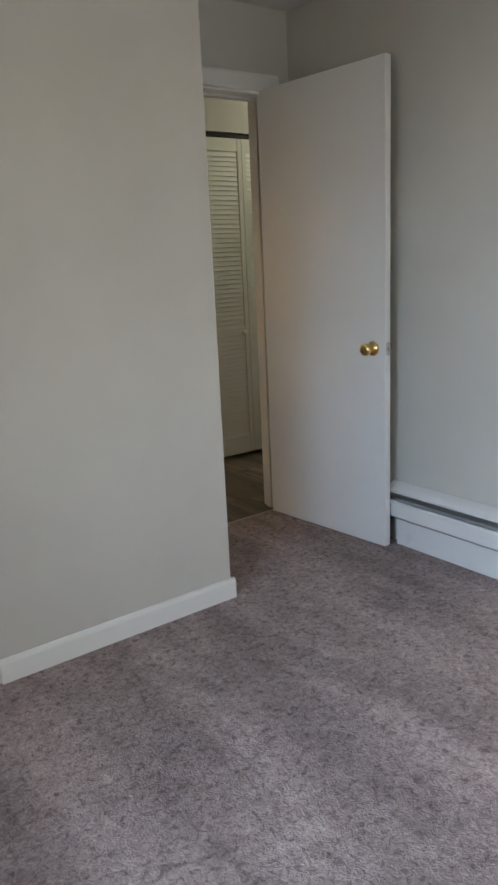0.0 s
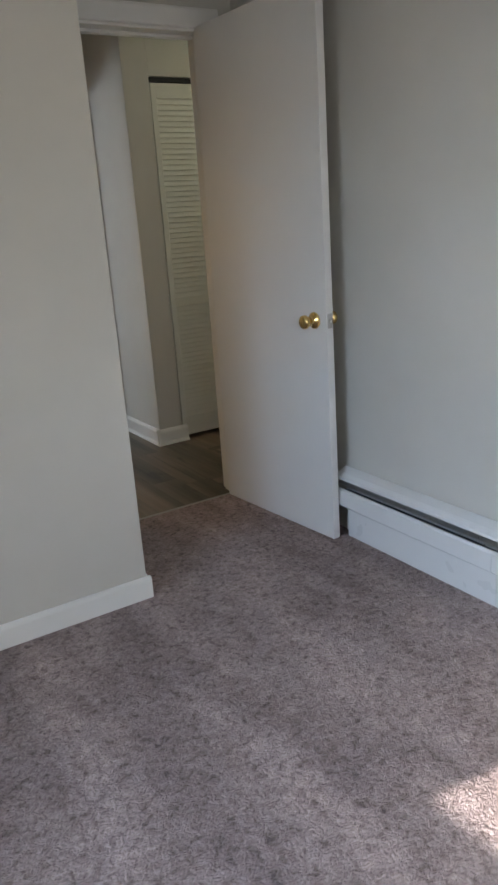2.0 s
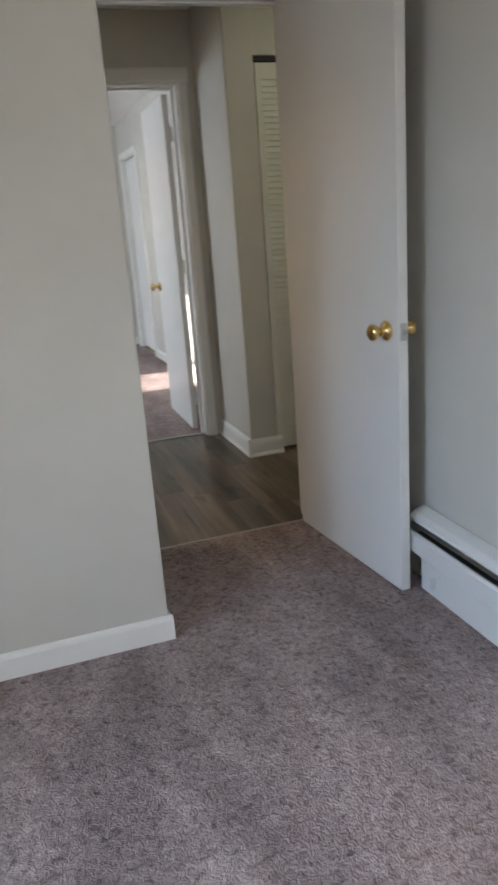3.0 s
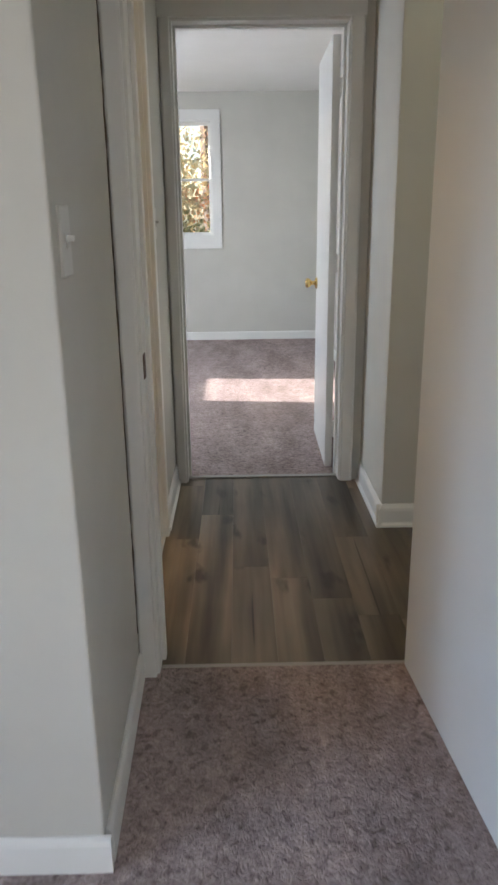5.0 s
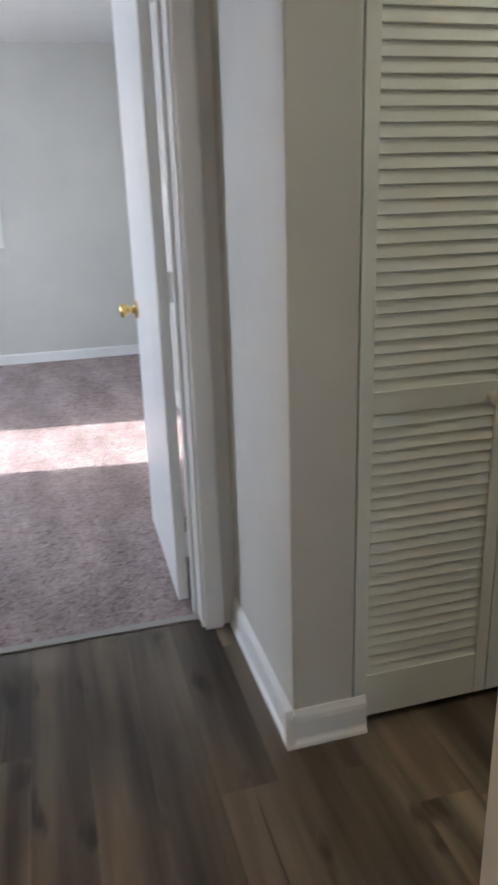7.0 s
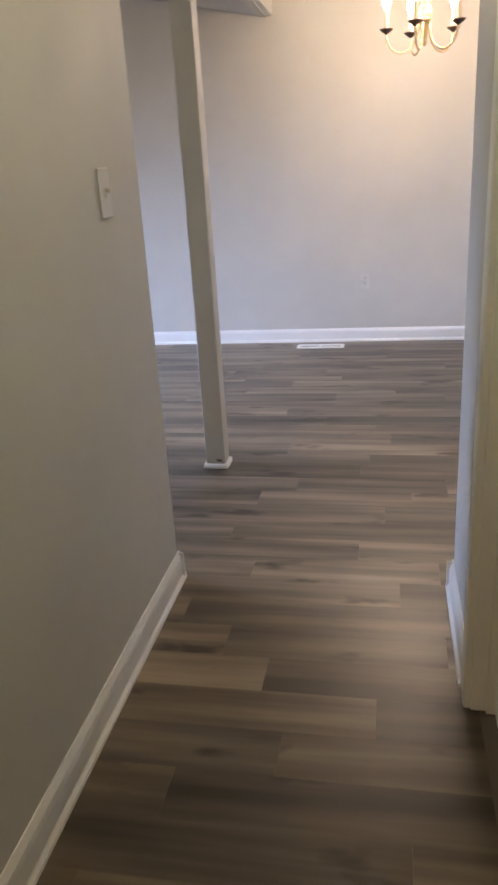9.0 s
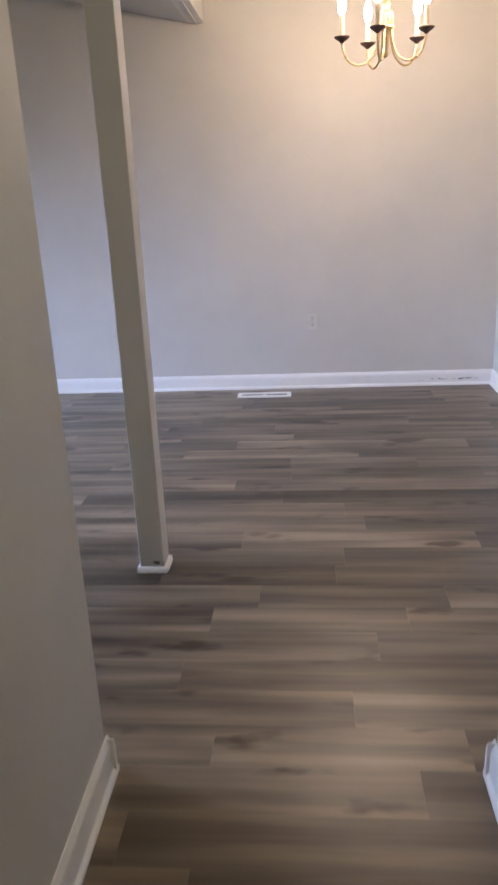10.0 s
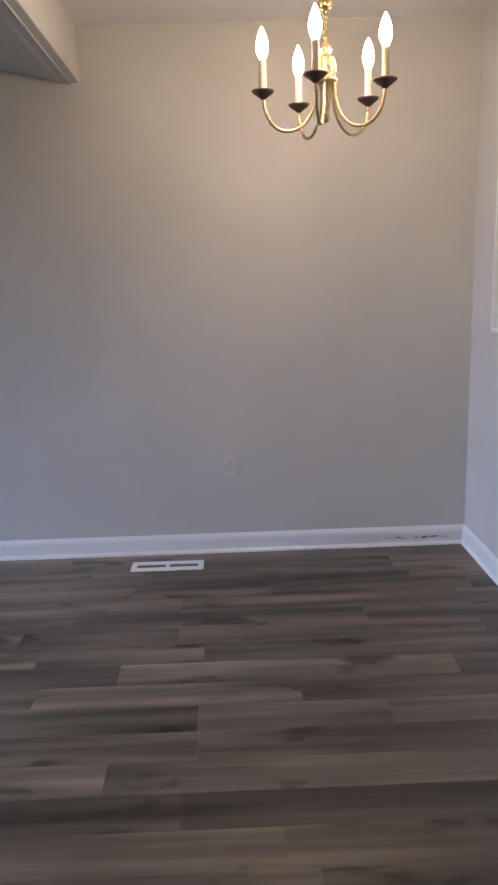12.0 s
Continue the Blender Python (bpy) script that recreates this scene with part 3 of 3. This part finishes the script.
wall_plate("wall_outlet", "white duplex power outlet on dining wall", (6.646, 0.503, 0.455), -90, False)

# ---- floor register ----


def floor_register():
    base = new("floor_register")
    bm = bmesh.new()
    x0, x1, y0, y1 = 6.408, 6.520, 0.652, 1.006
    put_box(bm, x0, y0, 0, x0 + 0.036, y1, 0.007, 0.002)
    put_box(bm, x1 - 0.036, y0, 0, x1, y1, 0.007, 0.002)
    for a, b in ((y0, y0 + 0.028), ((y0 + y1) / 2 - 0.010, (y0 + y1) / 2 + 0.010), (y1 - 0.028, y1)):
        put_box(bm, x0 + 0.036, a, 0, x1 - 0.036, b, 0.0065, 0.001)
    fr = new("frame", mesh_of("frame", bm, TRIM))
    fr.parent = base
    # A thin near-black sheet paints the shade below the vanes.
    bm = bmesh.new()
    put_box(bm, x0 + 0.036, y0 + 0.028, 0, x1 - 0.036, y1 - 0.028, 0.002)
    d = new("duct_shade", mesh_of("duct_shade", bm, DARK))
    d.parent = base
    bm = bmesh.new()
    for i in range(22):
        y = y0 + 0.036 + i * 0.0133
        put_box(bm, x0 + 0.037, y, 0.002, x1 - 0.037, y + 0.0035, 0.005)
    lv = new("vanes", mesh_of("vanes", bm, STEEL))
    lv.parent = base
    return tagged(base, "white metal floor register on vinyl planks", "vent")


floor_register()

# ---- post ----
post = new("post")
post.location = (4.125, 1.102, 0)
bm = bmesh.new()
put_box(bm, -0.044, -0.044, 0.001, 0.044, 0.044, 2.250, 0.003)
shaft = new("shaft", mesh_of("shaft", bm, WALL))
shaft.parent = post
bm = bmesh.new()
for a, b, o in (((-0.044, -0.054), (-0.044, 0.054), (-1, 0)), ((0.044, -0.054), (0.044, 0.054), (1, 0)), ((-0.044, -0.044), (0.044, -0.044), (0, -1)), ((-0.044, 0.044), (0.044, 0.044), (0, 1))):
    extrude_profile(bm, [(0, 0), (0.014, 0), (0.014, 0.008), (0.010, 0.016), (0.003, 0.020), (0, 0.020)], (*a, 0), (*b, 0), (*o, 0))
plinth = tagged(new("plinth", mesh_of("plinth", bm, TRIM)), "white quarter-round trim")
plinth.parent = post
bm = bmesh.new()
put_box(bm, -0.0446, -0.028, 0.030, -0.0435, -0.010, 0.041)
put_box(bm, -0.0447, -0.016, 0.034, -0.0435, -0.004, 0.042)
chip = tagged(new("chip", mesh_of("chip", bm, CAULK)), "dark chipped paint")
chip.parent = post
tagged(post, "beige painted square wooden post on plank floor", "post")

# ---- chandelier ----


def chandelier(cx, cy):
    base = new("chandelier")
    base.location = (cx, cy, 0)
    cup_z = 1.938
    bm = bmesh.new()
    # centre column, bottom finial to loop
    spin(bm, [(0.003, 1.845), (0.010, 1.851), (0.013, 1.861), (0.009, 1.873), (0.014, 1.895), (0.018, 1.930), (0.022, 1.957), (0.036, 1.963), (0.038, 1.971), (0.030, 1.976), (0.032, 1.983), (0.034, 2.017), (0.028, 2.025), (0.030, 2.031), (0.024, 2.037), (0.012, 2.045), (0.018, 2.053), (0.020, 2.063), (0.012, 2.075), (0.005, 2.081), (0.004, 2.095)], 28)
    col = new("column", mesh_of("column", bm, AGED, True))
    col.parent = base
    # suspension: loop, chain links, canopy
    bm = bmesh.new()
    z = 2.090
    k = 0
    while z < 2.45:
        pts = []
        for i in range(13):
            a = 2 * math.pi * i / 12
            p = (0.007 * math.cos(a), 0, z + 0.014 + 0.015 * math.sin(a))
            pts.append(p if k % 2 else (0, p[0], p[2]))
        tube(bm, pts, 0.0022, 6)
        z, k = z + 0.023, k + 1
    tube(bm, [(0.008, 0.006, 2.085), (0.010, 0.004, 2.2), (0.006, 0.008, 2.35), (0.004, 0.004, 2.465)], 0.0025, 6)
    spin(bm, [(0.010, 2.172), (0.019, 2.178), (0.023, 2.190), (0.023, 2.202), (0.018, 2.212), (0.010, 2.217)], 18)
    chain = new("chain", mesh_of("chain", bm, BRASS, True))
    chain.parent = base
    bm = bmesh.new()
    spin(bm, [(0.010, 2.44), (0.022, 2.447), (0.050, 2.465), (0.060, 2.480), (0.062, 2.490)], 28)
    can = new("canopy", mesh_of("canopy", bm, AGED, True))
    can.parent = base
    for i in range(5):
        a = radians(164 - 72 * i)
        d = Vector((math.cos(a), math.sin(a), 0))
        R = 0.200
        pts = [d * 0.016 + Vector((0, 0, 1.963))]
        for s in range(13):
            u = s / 12
            ang = math.pi * u
            r = 0.030 + (R - 0.030) * (1 - math.cos(ang)) / 2
            zz = (1.960 + (cup_z - 0.008 - 1.960) * u) - 0.124 * math.sin(ang) ** 0.85
            pts.append(d * r + Vector((0, 0, zz)))
        bm = bmesh.new()
        tube(bm, pts, 0.0052, 10)
        arm = new("arm", mesh_of("arm", bm, AGED, True))
        arm.parent = base
        m = Matrix.Translation(d * R)
        bm = bmesh.new()
        spin(bm, [(0.006, cup_z - 0.022), (0.012, cup_z - 0.016), (0.030, cup_z - 0.004), (0.037, cup_z + 0.003), (0.036, cup_z + 0.006), (0.014, cup_z + 0.004)], 24, m)
        cup = tagged(new("drip_cup", mesh_of("drip_cup", bm, BRONZE, True)), "dark bronze drip cup")
        cup.parent = base
        bm = bmesh.new()
        spin(bm, [(0.0115, cup_z + 0.005), (0.0115, cup_z + 0.092), (0.009, cup_z + 0.094)], 18, m)
        sl = tagged(new("candle_sleeve", mesh_of("candle_sleeve", bm, SLEEVE)), "cream candle sleeve")
        sl.parent = base
        bm = bmesh.new()
        spin(bm, [(0.008, cup_z + 0.094), (0.012, cup_z + 0.102), (0.0195, cup_z + 0.122), (0.0195, cup_z + 0.140), (0.014, cup_z + 0.162), (0.007, cup_z + 0.180), (0.001, cup_z + 0.190)], 18, m)
        bulb = tagged(new("bulb", mesh_of("bulb", bm, BULB, True)), "glowing flame-shaped bulb")
        bulb.parent = base
        bulb.visible_shadow = False
        bulb_lamp("chandelier_light", (cx + d.x * R, cy + d.y * R, cup_z + 0.135), 1.35, (1.0, 0.78, 0.61), 0.015)
    return tagged(base, "five-arm aged brass candle chandelier, lit", "chandelier")


chandelier(5.574, 0.152)

# ---- windows ----


def window(name, axis, lo, hi, face, depth, z0, z1, out, trim=0.10, lintel=0.13, sill=0.14):
    """A double-hung window in a wall. out: +1 where the outside lies towards plus."""
    base = new(name)

    def span(a0, b0, c0, a1, b1, c1):
        b0, b1 = sorted((face + out * b0, face + out * b1))
        return (a0, b0, c0, a1, b1, c1) if axis == "x" else (b0, a0, c0, b1, a1, c1)

    def group(nm, mat, spans, bevel=0.002):
        ob = boxes(nm, mat, spans, bevel)
        ob.parent = base
        return ob

    group("casing", TRIM, [span(lo - trim, -0.018, z0 - sill, lo, 0, z1 + lintel), span(hi, -0.018, z0 - sill, hi + trim, 0, z1 + lintel), span(lo, -0.018, z1, hi, 0, z1 + lintel), span(lo, -0.019, z0 - sill, hi, 0, z0)])
    g = 0.012
    group("lining", TRIM, [span(lo, 0, z0, lo + g, depth, z1), span(hi - g, 0, z0, hi, depth, z1), span(lo + g, 0, z1 - g, hi - g, depth, z1), span(lo + g, 0, z0, hi - g, depth, z0 + g)])
    mid = (z0 + z1) / 2
    for nm, a, b, d in (("lower_sash", z0 + g, mid + 0.012, 0.05), ("upper_sash", mid - 0.012, z1 - g, 0.08)):
        s = 0.022
        group(nm, TRIM, [span(lo + g, d, a, lo + g + s, d + 0.026, b), span(hi - g - s, d, a, hi - g, d + 0.026, b), span(lo + g + s, d, a, hi - g - s, d + 0.026, a + s), span(lo + g + s, d, b - s, hi - g - s, d + 0.026, b)])
        pane = group("pane", GLASS, [span(lo + g + s, d + 0.011, a + s, hi - g - s, d + 0.014, b - s)], 0)
        pane.visible_shadow = False
    return tagged(base, kind="structure")


window("window_1", "x", -0.90, -0.003, 5.963, 0.147, 1.075, 2.166, 1, 0.09, 0.104, 0.127)
window("window_2", "y", 3.52, 4.345, -2.4, 0.15, 0.858, 2.1, -1)
window("window_3", "y", -3.0, -1.655, -2.4, 0.15, 0.89, 2.1, -1)
# Unseen window, assumed as the opening for the added south lamp.
window("assumed_window_4", "x", -1.55, -0.25, -4.84, 0.15, 0.90, 2.1, -1)
window("window_5", "x", 3.9, 5.9, 5.05, 0.15, 0.75, 2.05, 1)
window("window_6", "x", 5.30, 6.315, -0.694, 0.145, 1.13, 2.1, -1, 0.012, 0.02, 0.02)
bm = bmesh.new()
put_box(bm, -0.48, -0.010, -0.0008, 0.46, 0.010, 0.0008)
me = mesh_of("slat", bm, TRIM)
blind = new("window_blind")
for i in range(36):
    ob = new("slat", me)
    ob.parent = blind
    ob.matrix_world = pose(5.808, -0.715, 1.175 + i * 0.025, 55, 0, 0)
boxes("bottom_rail", TRIM, [(5.32, -0.728, 1.142, 6.295, -0.704, 1.157)], 0.002, blind)
boxes("head_rail", TRIM, [(5.32, -0.73, 2.062, 6.295, -0.70, 2.086)], 0.002, blind)
tagged(blind, "white horizontal slat window blind, closed", "blind")

# ---- sliding closet door and track in the first bedroom ----
base = new("sliding_closet_door")
boxes("panel", DOORP, [(-1.73, -0.637, 0.03, -0.997, -0.612, 2.07)], 0.002, base)
boxes("edge_frame", STEEL, [(-0.995, -0.640, 0.02, -0.988, -0.609, 2.075)], 0.001, base)
tagged(base, "white sliding closet door with metal edge", "door")
tagged(boxes("floor_track", TRIM, [(-2.38, -0.672, 0.0, -1.002, -0.582, 0.016)], 0.002), "white floor track of the sliding closet", "track")

# ---- hall ceiling lamp: unseen, added to light the hall from above ----
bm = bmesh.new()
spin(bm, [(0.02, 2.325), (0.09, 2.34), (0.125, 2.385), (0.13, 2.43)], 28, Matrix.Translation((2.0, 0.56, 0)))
dome = tagged(new("ceiling_lamp", mesh_of("ceiling_lamp", bm, HALLGLOW, True)), "unseen added hallway ceiling lamp, round frosted glass, lit", "lamp")
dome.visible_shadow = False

# ---- bathroom: oak vanity, towel bar, lamp ----


def vanity():
    base = new("bathroom_vanity")
    boxes("carcass", OAK, [(-1.1, 1.14, 0.09, -0.215, 1.54, 0.70), (-1.1, 1.19, 0.0, -0.215, 1.54, 0.09)], 0.003, base)
    for i in range(2):
        x = -1.08 + i * 0.44
        d = boxes("cabinet_door", OAK, [(x, 1.120, 0.12, x + 0.07, 1.138, 0.66), (x + 0.35, 1.120, 0.12, x + 0.42, 1.138, 0.66), (x + 0.07, 1.120, 0.59, x + 0.35, 1.138, 0.66), (x + 0.07, 1.120, 0.12, x + 0.35, 1.138, 0.19), (x + 0.07, 1.128, 0.19, x + 0.35, 1.138, 0.59)], 0.002, base)
    boxes("counter_top", COUNTER, [(-1.12, 1.10, 0.702, -0.21, 1.54, 0.735), (-1.12, 1.52, 0.736, -0.21, 1.541, 0.82)], 0.004, base)
    return tagged(base, "honey oak bathroom vanity with cream counter top", "vanity")


vanity()
bm = bmesh.new()
tube(bm, [(-0.9, 1.485, 1.12), (-0.24, 1.485, 1.12)], 0.008, 10)
tube(bm, [(-0.24, 1.543, 1.12), (-0.24, 1.475, 1.12)], 0.012, 10)
tube(bm, [(-0.9, 1.543, 1.12), (-0.9, 1.475, 1.12)], 0.012, 10)
tagged(new("towel_bar", mesh_of("towel_bar", bm, STEEL, True)), "metal towel bar on warm bathroom wall", "towel bar")
bm = bmesh.new()
spin(bm, [(0.02, 2.33), (0.10, 2.345), (0.135, 2.39), (0.14, 2.43)], 24, Matrix.Translation((-0.75, 0.85, 0)))
dome = tagged(new("ceiling_lamp", mesh_of("ceiling_lamp", bm, BATHGLOW, True)), "round glowing glass bathroom ceiling lamp", "lamp")
dome.visible_shadow = False
bulb_lamp("bathroom_light", (-0.75, 0.85, 2.25), 1.05, (1.0, 0.68, 0.36), 0.08)

# ---- outside: lawn, trees, shrubs ----
structure("ground", LAWN, [(-400, -400, -0.75, 400, 400, -0.55)])


def tree(label, x, y, height, crown, mat, seed, leaves=900):
    rng = random.Random(seed)
    base = new("tree")
    bm = bmesh.new()
    top = Vector((rng.uniform(-0.4, 0.4), rng.uniform(-0.4, 0.4), height))
    tube(bm, [(0, 0, -0.6), tuple(top * 0.3), tuple(top * 0.65), tuple(top)], [height * 0.022, height * 0.017, height * 0.011, 0.02], 8)
    tips = [top]
    for i in range(16):
        u = rng.uniform(0.2, 0.92)
        a = rng.uniform(0, 2 * math.pi)
        p = top * u
        d = Vector((math.cos(a), math.sin(a), rng.uniform(0.2, 0.9))) * crown * rng.uniform(0.5, 1.0) * (1.15 - u * 0.6)
        mid = p + d * 0.5 + Vector((0, 0, 0.08 * crown))
        tube(bm, [tuple(p), tuple(mid), tuple(p + d)], [height * 0.007, height * 0.004, 0.008], 6)
        tips += [p + d, mid]
    wood = new("trunk", mesh_of("trunk", bm, BARK))
    wood.parent = base
    bm = bmesh.new()
    for i in range(leaves):
        c = rng.choice(tips) + Vector((rng.gauss(0, 1), rng.gauss(0, 1), rng.gauss(0, 0.8))) * crown * 0.22
        s = rng.uniform(0.03, 0.075)
        m = Matrix.Translation(c) @ Euler([rng.uniform(0, 6.28) for _ in range(3)]).to_matrix().to_4x4()
        pts = [(-s, 0, 0), (-0.3 * s, -0.5 * s, 0.1 * s), (s, 0, -0.1 * s), (-0.3 * s, 0.5 * s, 0.1 * s)]
        bm.faces.new([bm.verts.new(m @ Vector(p)) for p in pts])
    crownob = tagged(new("foliage", mesh_of("foliage", bm, mat)), kind="stuff")
    crownob.parent = base
    base.location = (x, y, 0)
    return tagged(base, label, "tree", "autumn trees outside")


tree("tall autumn tree with yellow leaves on lawn", -1.6, 13.0, 7.5, 2.6, LEAVES[0], 1, 4800)
tree("tall autumn tree with orange leaves on lawn", 0.8, 14.5, 7.0, 2.6, LEAVES[1], 2, 4800)
tree("slim tree with green and yellow leaves", -0.4, 17.0, 9.0, 2.8, LEAVES[0], 3, 4800)
tree("green-leaved tree turning yellow on lawn", -3.6, 16.0, 8.0, 2.8, LEAVES[2], 4, 5000)
tree("autumn tree with thinning orange crown", 2.8, 18.0, 8.5, 3.0, LEAVES[1], 5, 2200)
for i, (x, y, h, c, m) in enumerate(((-2.4, 11.6, 2.6, 1.3, 1), (-0.9, 11.8, 2.8, 1.3, 0), (0.6, 11.7, 2.5, 1.3, 1), (2.0, 11.9, 2.7, 1.3, 1))):
    tree("rounded shrub with orange autumn leaves", x, y, h, c, LEAVES[m], 30 + i, 2600)["category"] = "shrub"
for i, (x, y, c) in enumerate(((-1.9, 9.7, 0.8), (-0.9, 9.9, 0.85), (0.1, 9.8, 0.8), (1.1, 10.0, 0.85))):
    tree("low dark green shrub beside the lawn", x, y, 0.9, c, LEAVES[2], 20 + i, 2400)["category"] = "shrub"

# ---- bathroom tiles ----
bm = bmesh.new()
put_box(bm, -0.149, -0.149, -0.006, 0.149, 0.149, 0.0, 0.002)
me = mesh_of("tile", bm, TILE)
for i in range(5):
    for j in range(5):
        ob = new("tile", me)
        ob.parent = floor_bath
        ob.location = (-0.262 - i * 0.302, 0.19 + j * 0.302, 0.0)

# ---- planks ----
WIDTH = 0.14
bm = bmesh.new()
put_box(bm, -WIDTH / 2 + 0.0001, -0.5, -0.011, WIDTH / 2 - 0.0001, 0.5, 0.0, 0.0003)
plank_mesh = mesh_of("plank", bm, PLANK)
rest = bmesh.new()
rng = random.Random(7)
row = 0
x = -0.078
while x < 6.65:
    mid = x + WIDTH / 2
    if mid < 0.86:
        lo, hi = 0.022, 1.634
    elif mid < 3.12:
        lo, hi = 0.10, 1.60
    else:
        lo, hi = -0.70, 5.05
    y = lo - rng.uniform(0.0, 1.0)
    while y < hi:
        length = rng.choice((1.21, 1.21, 0.9, 0.62))
        a, b = max(y, lo), min(y + length, hi)
        if b - a > 0.02:
            if a < 1.7:
                ob = new("plank", plank_mesh)
                ob.parent = floor_hall
                ob.location = (mid, (a + b) / 2, 0)
                ob.scale = (1, b - a - 0.0003, 1)
            else:
                put_box(rest, mid - WIDTH / 2 + 0.0004, a + 0.0004, -0.011, mid + WIDTH / 2 - 0.0004, b - 0.0004, 0.0)
        y += length
    x += WIDTH
far_planks = tagged(new("planks", mesh_of("planks", rest, PLANK)), kind="stuff")
far_planks.parent = floor_hall
